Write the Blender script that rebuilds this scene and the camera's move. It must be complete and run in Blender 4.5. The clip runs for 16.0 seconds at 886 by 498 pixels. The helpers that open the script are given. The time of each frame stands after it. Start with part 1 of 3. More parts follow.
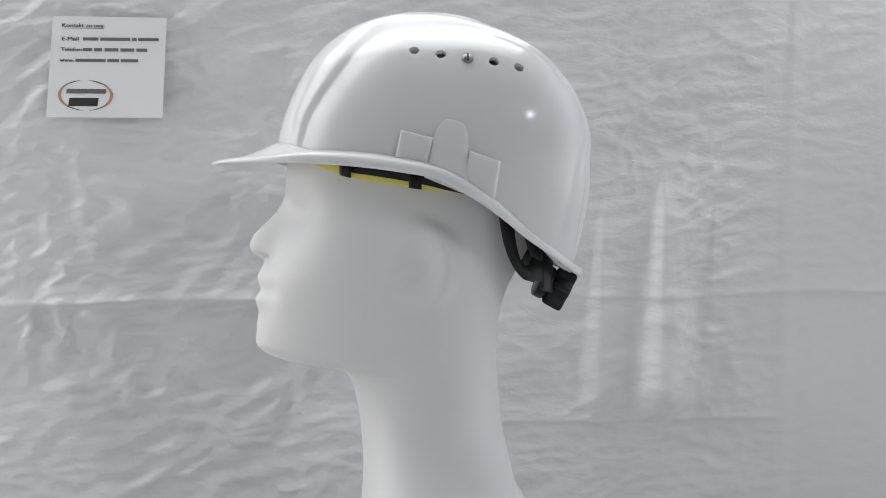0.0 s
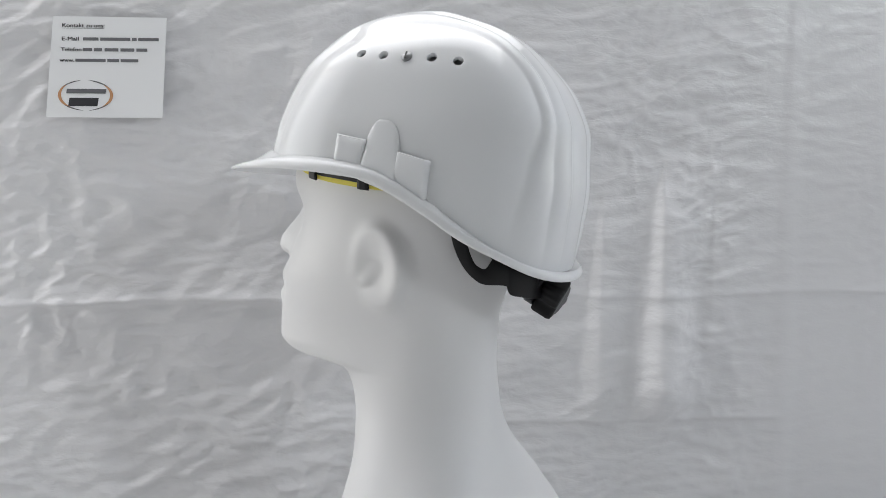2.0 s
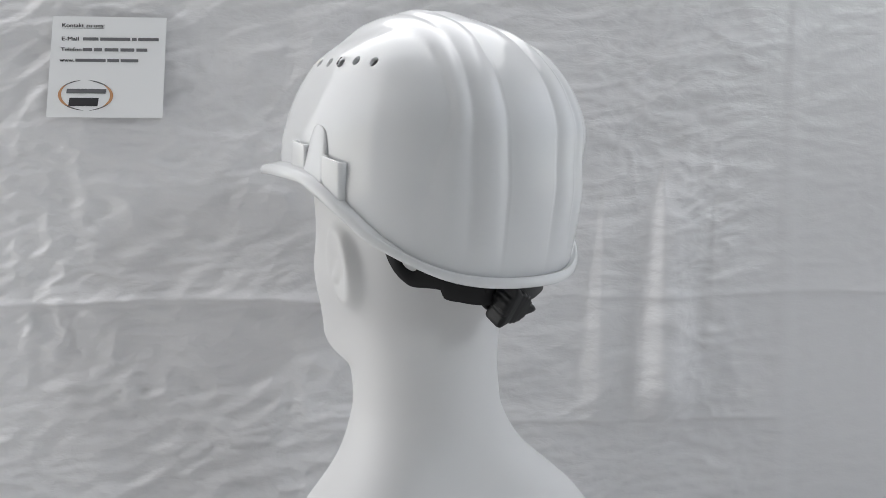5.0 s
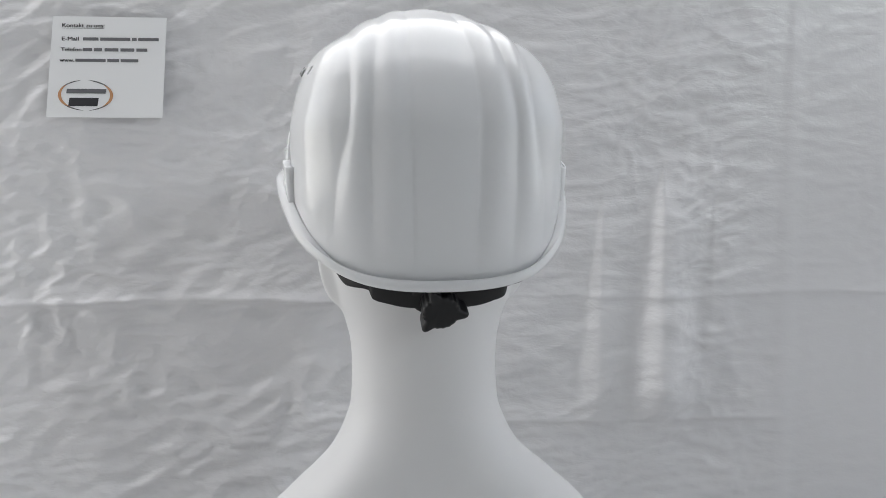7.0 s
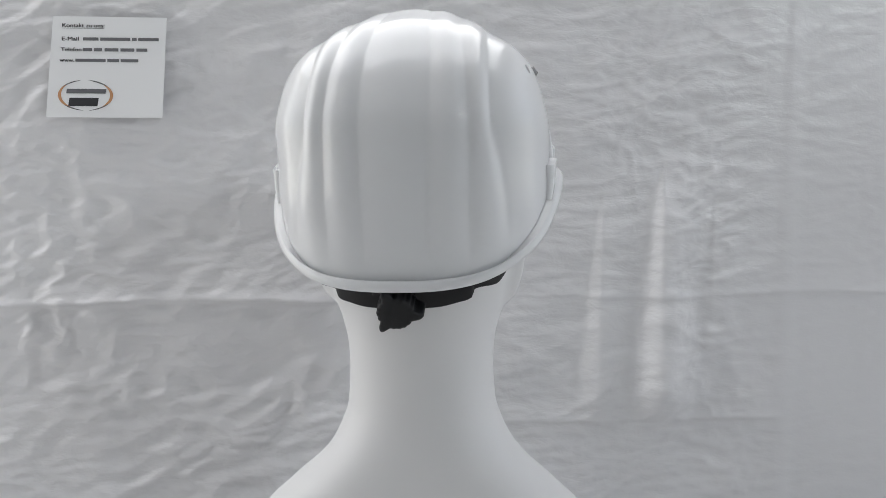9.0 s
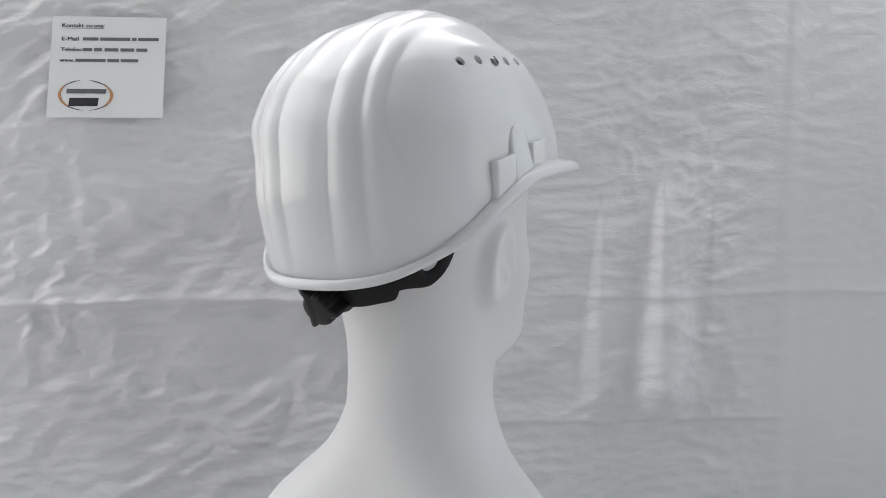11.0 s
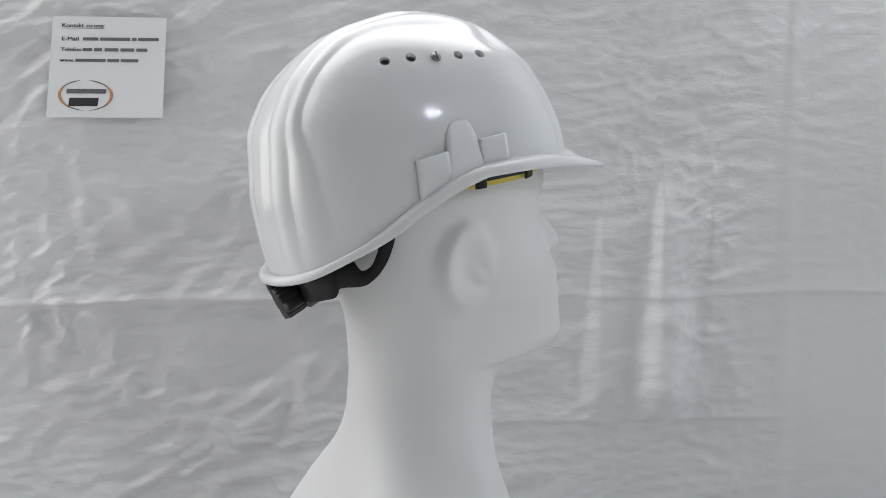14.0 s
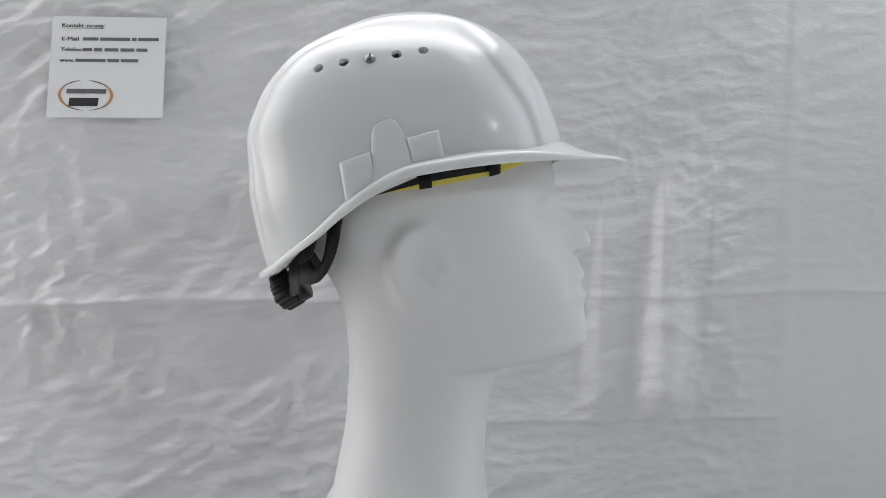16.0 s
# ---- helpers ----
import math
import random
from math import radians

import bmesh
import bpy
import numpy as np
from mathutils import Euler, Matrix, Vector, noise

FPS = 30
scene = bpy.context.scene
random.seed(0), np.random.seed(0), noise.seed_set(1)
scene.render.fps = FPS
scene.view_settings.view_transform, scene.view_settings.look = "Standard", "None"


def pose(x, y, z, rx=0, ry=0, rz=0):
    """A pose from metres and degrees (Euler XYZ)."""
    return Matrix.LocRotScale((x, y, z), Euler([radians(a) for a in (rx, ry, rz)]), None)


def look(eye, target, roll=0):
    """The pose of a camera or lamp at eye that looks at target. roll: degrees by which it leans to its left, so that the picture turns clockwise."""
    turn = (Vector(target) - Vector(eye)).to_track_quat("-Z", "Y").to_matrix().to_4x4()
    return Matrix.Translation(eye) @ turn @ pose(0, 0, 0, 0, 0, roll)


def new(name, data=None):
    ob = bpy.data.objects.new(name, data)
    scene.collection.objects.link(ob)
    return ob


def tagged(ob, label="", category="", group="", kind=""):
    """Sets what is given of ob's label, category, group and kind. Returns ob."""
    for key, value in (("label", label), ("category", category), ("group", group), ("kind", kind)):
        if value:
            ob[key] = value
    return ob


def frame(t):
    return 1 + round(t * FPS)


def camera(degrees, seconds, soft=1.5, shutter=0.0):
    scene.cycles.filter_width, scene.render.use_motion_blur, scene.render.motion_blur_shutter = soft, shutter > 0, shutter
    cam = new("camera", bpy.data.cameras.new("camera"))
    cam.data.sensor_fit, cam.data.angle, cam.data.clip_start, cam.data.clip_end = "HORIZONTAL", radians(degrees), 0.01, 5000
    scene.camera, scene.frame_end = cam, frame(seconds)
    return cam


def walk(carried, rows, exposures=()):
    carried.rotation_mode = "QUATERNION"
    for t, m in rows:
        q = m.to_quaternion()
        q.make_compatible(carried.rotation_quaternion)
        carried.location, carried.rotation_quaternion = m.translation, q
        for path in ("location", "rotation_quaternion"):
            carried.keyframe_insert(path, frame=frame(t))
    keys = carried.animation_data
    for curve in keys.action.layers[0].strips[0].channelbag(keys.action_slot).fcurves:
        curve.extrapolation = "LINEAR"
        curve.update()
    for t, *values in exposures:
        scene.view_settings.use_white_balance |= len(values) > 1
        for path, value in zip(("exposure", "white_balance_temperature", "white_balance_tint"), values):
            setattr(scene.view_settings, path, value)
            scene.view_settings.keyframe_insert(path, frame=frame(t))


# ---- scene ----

# Lengths of the turning things are in millimetres about the turning axis, heights from the lens; MM turns them into metres.
MM = 0.001
EYE_Z = 0.38
EYE = (0.0, -0.55, EYE_Z - 0.0112)

# ---- camera ----
cam = camera(64.05, 16.0, soft=0.4)
CAM_POSE = look(EYE, (EYE[0] + 0.03026, EYE[1] + 0.99724, EYE[2] - 0.0454), -0.607)
walk(cam, [(0.0, CAM_POSE), (16.0, CAM_POSE)], [(0.0, 0.07, 6500, 10), (2.55, 0.08, 6500, 10), (3.0, 0.0, 6500, 10), (16.0, 0.0, 6500, 10)])

# degrees of turn of the bust and helmet
TURN = [(0.0, 88.9), (0.5, 84.6), (1.0, 77.3), (1.5, 69.1), (2.0, 64.0), (2.5, 58.3), (3.0, 54.3), (3.5, 51.0), (4.0, 47.2),
        (6.5, 13.2), (7.0, 7.5), (7.5, 3.2), (8.0, 0.2), (8.5, -3.9), (9.0, -7.5), (11.5, -42.3), (12.0, -46.2), (12.5, -51.2),
        (13.0, -55.5), (13.5, -59.6), (14.0, -62.4), (14.5, -66.3), (15.0, -74.2), (15.5, -81.7), (16.0, -89.2)]


# ---- light ----
world = bpy.data.worlds.new("sky")
scene.world = world
world.use_nodes = True
wn = world.node_tree.nodes
sky = wn.new("ShaderNodeTexSky")
sky.sky_type, sky.sun_disc, sky.sun_elevation, sky.sun_rotation = "NISHITA", False, radians(55), radians(200)
world.node_tree.links.new(sky.outputs[0], wn["Background"].inputs[0])
wn["Background"].inputs[1].default_value = 0.1


def area(name, eye, target, sx, sy, watts, colour):
    data = bpy.data.lights.new(name, "AREA")
    data.shape, data.size, data.size_y, data.energy, data.color = "RECTANGLE", sx, sy, watts, colour
    ob = new(name, data)
    ob.matrix_world = look(eye, target)
    return ob


# lamps in the openings of the room: roof light, two broad side lights, small window
area("roof_light_daylight", (-0.375, 0.865, 2.28), (-0.375, 0.865, 0.0), 2.95, 2.17, 62, (1.0, 0.985, 0.965))
# stand-in for a broad soft source on the left, not a known window
area("window_and_fill_light", (-1.88, 0.60, 1.15), (0.0, 0.60, 1.15), 2.5, 2.1, 39, (1.0, 0.97, 0.925))
# weak fill added to lift the right side; no window known here
area("window_and_fill_light", (1.88, 0.60, 1.15), (0.0, 0.60, 1.15), 2.5, 2.1, 16, (1.0, 0.99, 0.99))
# daylight of the small east window that glints on the shell
area("window_and_fill_light", (1.96, -1.87, 1.43), (0.0, 0.0, 0.5), 0.42, 0.30, 24, (0.90, 0.96, 1.0))


# ---- materials ----
def material(name, colour, rough, metal=0.0, grain=0.0, grain_scale=200.0, stain=0.06, stain_scale=9.0, rough_var=0.08, coat=0.0, spec=0.5, sss=0.0):
    m = bpy.data.materials.new(name)
    m.use_nodes = True
    nt = m.node_tree
    bsdf = nt.nodes["Principled BSDF"]
    co = nt.nodes.new("ShaderNodeTexCoord")
    big = nt.nodes.new("ShaderNodeTexNoise")
    big.inputs["Scale"].default_value, big.inputs["Detail"].default_value = stain_scale, 6
    fine = nt.nodes.new("ShaderNodeTexNoise")
    fine.inputs["Scale"].default_value, fine.inputs["Detail"].default_value = grain_scale, 3
    for n in (big, fine):
        nt.links.new(co.outputs["Object"], n.inputs["Vector"])
    mix = nt.nodes.new("ShaderNodeMix")
    mix.data_type = "RGBA"
    mix.inputs[6].default_value = (*[c * (1 - stain) for c in colour], 1)
    mix.inputs[7].default_value = (*[min(1, c * (1 + stain)) for c in colour], 1)
    nt.links.new(big.outputs["Fac"], mix.inputs[0])
    nt.links.new(mix.outputs[2], bsdf.inputs["Base Color"])
    ramp = nt.nodes.new("ShaderNodeMapRange")
    ramp.inputs["To Min"].default_value, ramp.inputs["To Max"].default_value = max(0.02, rough - rough_var), rough + rough_var
    nt.links.new(big.outputs["Fac"], ramp.inputs["Value"])
    nt.links.new(ramp.outputs[0], bsdf.inputs["Roughness"])
    bsdf.inputs["Metallic"].default_value = metal
    bsdf.inputs["Coat Weight"].default_value = coat
    bsdf.inputs["Coat Roughness"].default_value = 0.02
    bsdf.inputs["Specular IOR Level"].default_value = spec
    if sss:
        bsdf.inputs["Subsurface Weight"].default_value = sss
        bsdf.inputs["Subsurface Radius"].default_value = (1.0, 1.0, 1.0)
        bsdf.inputs["Subsurface Scale"].default_value = 0.006
    if grain:
        bump = nt.nodes.new("ShaderNodeBump")
        bump.inputs["Strength"].default_value, bump.inputs["Distance"].default_value = grain, 0.0006
        nt.links.new(fine.outputs["Fac"], bump.inputs["Height"])
        nt.links.new(bump.outputs[0], bsdf.inputs["Normal"])
    return m


SHELL = material("white_helmet_plastic", (0.69, 0.70, 0.71), 0.3, stain=0.02, rough_var=0.03, grain=0.02, grain_scale=60, spec=0.12, coat=0.58, sss=0.6)
SKIN = material("white_satin_plastic", (0.70, 0.70, 0.70), 0.42, stain=0.02, grain=0.02, grain_scale=120)
BLACK = material("black_plastic", (0.007, 0.007, 0.008), 0.42, spec=0.3, grain=0.15, grain_scale=500)
YELLOW = material("yellow_foam", (0.72, 0.63, 0.12), 0.85, grain=0.5, grain_scale=500)
STEEL = material("steel", (0.24, 0.245, 0.25), 0.38, metal=1.0, grain=0.1)
SHEET = material("silver_white_sheet", (0.725, 0.725, 0.738), 0.33, grain=0.12, grain_scale=300, stain=0.035, stain_scale=7, rough_var=0.03)


def crumple(m):
    """Foil-like creases: uneven swells over the fine grain."""
    nt = m.node_tree
    bsdf = nt.nodes["Principled BSDF"]
    last = bsdf.inputs["Normal"].links[0].from_socket
    co = nt.nodes["Texture Coordinate"]
    across = nt.nodes.new("ShaderNodeSeparateXYZ")
    nt.links.new(co.outputs["Object"], across.inputs[0])
    for kind, scale, stretch, detail, height, force in (("FBM", 26.0, (0.6, 1.0, 1.3), 5, 0.0028, 0.9), ("FBM", 75.0, (0.6, 1.0, 1.4), 3, 0.0013, 0.7)):
        mp = nt.nodes.new("ShaderNodeMapping")
        mp.inputs["Scale"].default_value = stretch
        mp.inputs["Rotation"].default_value = (0, radians(12), 0)
        tex = nt.nodes.new("ShaderNodeTexNoise")
        tex.noise_type = kind
        tex.inputs["Scale"].default_value, tex.inputs["Detail"].default_value, tex.inputs["Roughness"].default_value = scale, detail, 0.55
        tex.inputs["Distortion"].default_value = 0.6
        bump = nt.nodes.new("ShaderNodeBump")
        bump.inputs["Distance"].default_value = height
        taut = nt.nodes.new("ShaderNodeMapRange")      # one side of the sheet hangs taut and smoother
        taut.inputs["From Min"].default_value, taut.inputs["From Max"].default_value = 0.25, 0.45
        taut.inputs["To Min"].default_value, taut.inputs["To Max"].default_value = force, 0.25 * force
        nt.links.new(across.outputs["X"], taut.inputs["Value"])
        nt.links.new(taut.outputs[0], bump.inputs["Strength"])
        nt.links.new(co.outputs["Object"], mp.inputs["Vector"])
        nt.links.new(mp.outputs[0], tex.inputs["Vector"])
        nt.links.new(tex.outputs["Fac"], bump.inputs["Height"])
        nt.links.new(last, bump.inputs["Normal"])
        last = bump.outputs[0]
    nt.links.new(last, bsdf.inputs["Normal"])


crumple(SHEET)
PAPER = material("white_paper", (0.86, 0.87, 0.88), 0.75, grain=0.08, grain_scale=900, stain=0.015)
INK = material("black_ink", (0.03, 0.03, 0.035), 0.7, stain=0.2)
GREY_INK = material("grey_ink", (0.15, 0.15, 0.16), 0.7, stain=0.2)
ORANGE_INK = material("orange_ink", (0.58, 0.30, 0.15), 0.7, stain=0.1)
# tones of the unseen room, set for how much light they bounce
PLASTER = material("grey_plaster", (0.37, 0.37, 0.37), 0.9, grain=0.4, grain_scale=90)
FLOOR = material("grey_board", (0.50, 0.50, 0.495), 0.7, grain=0.2, grain_scale=90)
FRAME = material("white_window_paint", (0.75, 0.75, 0.75), 0.5)


# ---- mesh helpers ----
def obj(name, bm, mat, parent=None, label="", smooth=True):
    me = bpy.data.meshes.new(name)
    bmesh.ops.recalc_face_normals(bm, faces=bm.faces[:])
    bm.to_mesh(me)
    bm.free()
    if mat:
        me.materials.append(mat)
    if smooth:
        me.polygons.foreach_set("use_smooth", [True] * len(me.polygons))
    ob = new(name, me)
    if parent:
        ob.parent = parent
    if label:
        ob["label"] = label
    return ob


def part(name, bm, mat, parent, label="", smooth=True):
    return obj(name, bm, mat, parent, label, smooth)


def box(bm, x0, x1, y0, y1, z0, z1):
    v = [bm.verts.new((x, y, z)) for x in (x0, x1) for y in (y0, y1) for z in (z0, z1)]
    for f in ((0, 1, 3, 2), (4, 6, 7, 5), (0, 4, 5, 1), (2, 3, 7, 6), (0, 2, 6, 4), (1, 5, 7, 3)):
        bm.faces.new([v[i] for i in f])


def curve(pairs):
    """A smooth curve through (x, y) pairs that does not overshoot."""
    pairs = sorted(pairs)
    xs, ys = np.array([p[0] for p in pairs], float), np.array([p[1] for p in pairs], float)
    h, d = np.diff(xs), np.diff(ys) / np.diff(xs)
    m = np.zeros(len(xs))
    m[0], m[-1] = d[0], d[-1]
    for i in range(1, len(xs) - 1):
        if d[i - 1] * d[i] > 0:
            w1, w2 = 2 * h[i] + h[i - 1], h[i] + 2 * h[i - 1]
            m[i] = (w1 + w2) / (w1 / d[i - 1] + w2 / d[i])

    def at(x):
        x = min(max(x, xs[0]), xs[-1])
        i = min(max(int(np.searchsorted(xs, x)) - 1, 0), len(h) - 1)
        t = (x - xs[i]) / h[i]
        return ((2 * t ** 3 - 3 * t * t + 1) * ys[i] + (t ** 3 - 2 * t * t + t) * h[i] * m[i]
                + (3 * t * t - 2 * t ** 3) * ys[i + 1] + (t ** 3 - t * t) * h[i] * m[i + 1])
    return at


def step(a, b, x):
    t = min(max((x - a) / (b - a), 0.0), 1.0)      # a may lie above b
    return t * t * (3 - 2 * t)


def bell(x, s):
    return math.exp(-(x / s) ** 2)


def M(x, y, z):
    """Millimetres from the axis and the lens's height into metres."""
    return Vector((x * MM, y * MM, EYE_Z + z * MM))


def loft(rings, close=True, cap0=False, cap1=False):
    """Faces between rings of points; the rings have equal counts."""
    bm = bmesh.new()
    vs = [[bm.verts.new(p) for p in r] for r in rings]
    n = len(vs[0])
    for a, b in zip(vs, vs[1:]):
        for i in range(n if close else n - 1):
            j = (i + 1) % n
            bm.faces.new((a[i], a[j], b[j], b[i]))
    if cap0:
        bm.faces.new(vs[0])
    if cap1:
        bm.faces.new(list(reversed(vs[-1])))
    return bm


# ---- the room: added out of view to block and bounce the light ----
def structure(name, bm, mat, label, smooth=False):
    return tagged(obj(name, bm, mat, None, "", smooth), label, name.split("_")[0], kind="structure")


def build_room():
    bm = bmesh.new()
    box(bm, -2.0, 2.0, -2.5, 2.0, -0.1, 0.0)
    structure("floor", bm, FLOOR, "assumed grey floor out of view under the bust, bouncing light up")
    bm = bmesh.new()   # added ceiling, blocks light round the roof light
    for b in ((-2, 2, -2.5, -0.22), (-2, 2, 1.95, 2.0), (-2, -1.85, -0.22, 1.95), (1.1, 2, -0.22, 1.95)):
        box(bm, *b, 2.3, 2.4)
    structure("ceiling", bm, PLASTER, "added unseen grey ceiling that bounds the roof light")
    # unseen side walls, added to hold the side lights
    for side, x0, x1 in (("west", -2.1, -1.9), ("east", 1.9, 2.1)):
        bm = bmesh.new()
        south = -0.66
        rest = [(-2.5, south, 0, 2.4)]
        if side == "east":      # a small window as well
            rest = [(-2.5, -2.09, 0, 2.4), (-1.65, south, 0, 2.4), (-2.09, -1.65, 0, 1.27), (-2.09, -1.65, 1.59, 2.4)]
        for b in (*rest, (1.85, 2.0, 0, 2.4), (south, 1.85, 0, 0.1), (south, 1.85, 2.2, 2.4)):
            box(bm, x0, x1, *b)
        structure("wall_" + side, bm, PLASTER, "grey plaster wall with a window opening")
    bm = bmesh.new()
    box(bm, -1.9, 1.9, 2.0, 2.2, 0, 2.4)
    structure("wall_north", bm, PLASTER, "plain grey plaster wall behind the hung sheet")
    bm = bmesh.new()
    box(bm, -1.9, 1.9, -2.6, -2.4, 0, 2.4)
    structure("wall_south", bm, PLASTER, "plain grey plaster wall opposite the sheet")
    bm = bmesh.new()
    for b in ((-2.09, -2.06, 1.27, 1.59), (-1.68, -1.65, 1.27, 1.59), (-2.06, -1.68, 1.27, 1.30), (-2.06, -1.68, 1.56, 1.59), (-1.945, -1.925, 1.30, 1.56),
              (-1.815, -1.795, 1.30, 1.56), (-2.06, -1.68, 1.42, 1.435)):
        box(bm, 1.88 + 0.001 * b[2], 1.92, b[0], b[1], b[2], b[3])
    structure("window_1", bm, FRAME, "white painted frame with glazing bars in the small window")


build_room()

# ---- the hung sheet ----
SHEET_Y = 0.27


def ridged(x, z, seed):
    return 1 - 2 * abs(noise.noise(Vector((x, z, seed))))


def fold(t, w):
    """A crease: it swells towards its edge from above and falls back sharply below."""
    return math.exp(-t / (w * 2.2)) if t > 0 else math.exp(t / (w * 0.45))


def sheet_point(x, z):
    """A place on the sheet: its wrinkles lie level and lean a little; one side hangs calmer."""
    n = noise.noise
    zr = z - EYE_Z - 0.0068
    calm = (1 - 0.8 * step(0.33, 0.43, x)) * (1 - 0.35 * step(0.06, 0.18, x)) * (1 - 0.35 * bell(x - 0.25, 0.10) * bell(zr + 0.1, 0.14))
    wx = x + 0.03 * n(Vector((x * 7, z * 7, 5.0)))
    wz = z + 0.02 * n(Vector((x * 6, z * 9, 8.0)))
    u, v = wx * 0.98 + wz * 0.20, wz * 0.98 - wx * 0.20
    d = 0.010 * n(Vector((x * 2.3 + 3, z * 2.9, 1.0)))
    patch = max(0.4, 0.55 + 0.6 * n(Vector((x * 4, z * 4, 12.0))))
    # crumpled facets with creases between them, at three scales
    flat = 0.0
    for fu, fv, amp, seed in ((7, 13, 0.0027, 0.0), (17, 31, 0.0026, 3.3), (38, 66, 0.0016, 7.7), (75, 120, 0.0006, 5.1)):
        near = noise.voronoi(Vector((u * fu + 0.5 * n(Vector((x * 9, z * 9, seed))), v * fv + 0.5 * n(Vector((x * 8, z * 12, seed + 2))), seed)))[0]
        flat -= amp * (near[0] + 0.35 * (near[1] - near[0]))
    d += 0.85 * calm * (1.7 * flat * (0.75 + 0.5 * patch) + 0.0019 * ridged(u * 5, v * 9, 4.0) + 0.0021 * ridged(u * 11, v * 19, 9.0) * (0.5 + patch)
                 + 0.0032 * ridged(u * 20 + 5, v * 38, 2.0) * (0.4 + patch) + 0.0010 * ridged(u * 48, v * 70, 3.0) * patch
                 + 0.0018 * ridged(wx * 10, wz * 7, 7.0) + 0.0020 * ridged(u * 24, v * 62, 13.0) * (0.35 + patch)
                 + 0.0014 * ridged(wx * 29 - wz * 12, wz * 30, 6.0))
    soft = sum(a * n(Vector((u * fu, v * fv, k))) for a, fu, fv, k in ((0.0036, 6, 15, 21.0), (0.0022, 13, 31, 22.0), (0.0017, 25, 60, 23.0), (0.0009, 50, 110, 24.0)))
    d += 0.65 * calm * soft * (0.6 + 0.7 * patch)
    # long level crease, a second short one
    d += 0.013 * fold(zr + 0.112 - 0.002 * math.sin(x * 17) - 0.002 * n(Vector((x * 20, 0, 0))), 0.006) * (1 - 0.8 * step(-0.03, 0.06, x)) * (0.7 + 0.6 * n(Vector((x * 9, 3, 0))))
    d += 0.0045 * fold(zr + 0.258 - 0.003 * n(Vector((x * 16, 5, 0))), 0.006) * step(0.06, 0.10, x) * (1 - step(0.40, 0.43, x)) * (0.6 + 1.0 * n(Vector((x * 12, 7, 0))))
    # upright folds on the calmer side, narrow above and spreading below
    for cx, wl, wr, amp, z0, z1 in ((0.278, 0.024, 0.034, 0.034, -0.26, 0.04), (0.208, 0.020, 0.030, 0.018, -0.26, 0.01),
                                    (0.340, 0.018, 0.03, 0.008, -0.2, 0.0), (0.428, 0.018, 0.014, 0.0022, -0.4, 0.5)):
        down = step(z1, z0, zr) if z0 < zr < z1 else (1.0 if zr <= z0 else 0.0)
        down = 1 - (zr - z0) / (z1 - z0) if z0 < zr < z1 else down
        t = x - cx - 0.03 * (zr + 0.1)
        grow = 0.12 + 0.88 * down
        d += amp * grow * bell(t, wl * grow if t < 0 else wr) * step(z0 - 0.02, z0 + 0.05, zr) * (1 - step(z1 - 0.05, z1 + 0.02, zr))
    return (x, SHEET_Y - d, z)


def build_sheet():
    xs = np.linspace(-0.64, 0.66, 720)
    zs = np.linspace(0.004, 0.80, 440)
    rings = [[sheet_point(float(x), float(z)) for x in xs] for z in zs]
    ob = obj("backdrop_sheet", loft(rings, close=False), SHEET)
    mod = ob.modifiers.new("thickness", "SOLIDIFY")
    mod.thickness, mod.offset = 0.0012, -1.0
    tagged(ob, "creased silver-grey plastic sheet hung behind the bust", "backdrop", kind="structure")


build_sheet()


# ---- the mannequin bust ----
HEAD_TOP = [(112, -8), (104, 46), (92, 68), (70, 86)]
NECK_FRONT = [(-124.5, 67), (-132, 58), (-146, 52.5), (-170, 49), (-198, 47), (-235, 50), (-270, 62), (-320, 80), (-380, 84)]
HEAD_FRONT = curve(HEAD_TOP + [(40, 99), (30, 101), (17, 102), (6, 101), (-5, 100), (-18, 101), (-32, 106), (-44, 113), (-57, 118), (-73, 120),
                               (-93, 122), (-106, 122), (-114, 115), (-118.5, 103), (-121.5, 84)] + NECK_FRONT)
HEAD_LINE = curve(HEAD_TOP + [(40, 99), (30, 101), (17, 103), (6, 105), (-5, 111), (-18, 124), (-26, 131), (-32, 133), (-37, 131), (-41, 125),
                              (-44, 122), (-57, 127), (-65, 124.5), (-73, 129), (-82, 126.5), (-93, 128), (-106, 129), (-114, 122), (-118.5, 109),
                              (-121.5, 87)] + NECK_FRONT)
HEAD_BACK = curve([(112, -10), (104, -58), (92, -78), (70, -91), (40, -98), (10, -98), (-20, -90), (-50, -74), (-70, -64), (-89, -59),
                   (-124, -57), (-146, -58.5), (-168, -60.5), (-195, -65.5), (-231, -74), (-270, -94), (-320, -112), (-380, -116)])
HEAD_WIDE = curve([(112, 1), (104, 42), (92, 56), (70, 68), (40, 75), (20, 76), (-20, 74), (-50, 71), (-70, 66), (-87, 60), (-105, 56),
                   (-122, 55), (-150, 56.5), (-166, 61.5), (-184, 71), (-199, 85), (-208, 96), (-218, 107), (-228, 118.5), (-240, 129), (-260, 142),
                   (-300, 152), (-380, 158)])
BUMP_WIDE = curve([(60, 30), (16, 22), (5, 10), (-13, 12), (-30, 15), (-42, 14), (-50, 20), (-70, 24), (-85, 26), (-110, 30), (-140, 40), (-380, 60)])


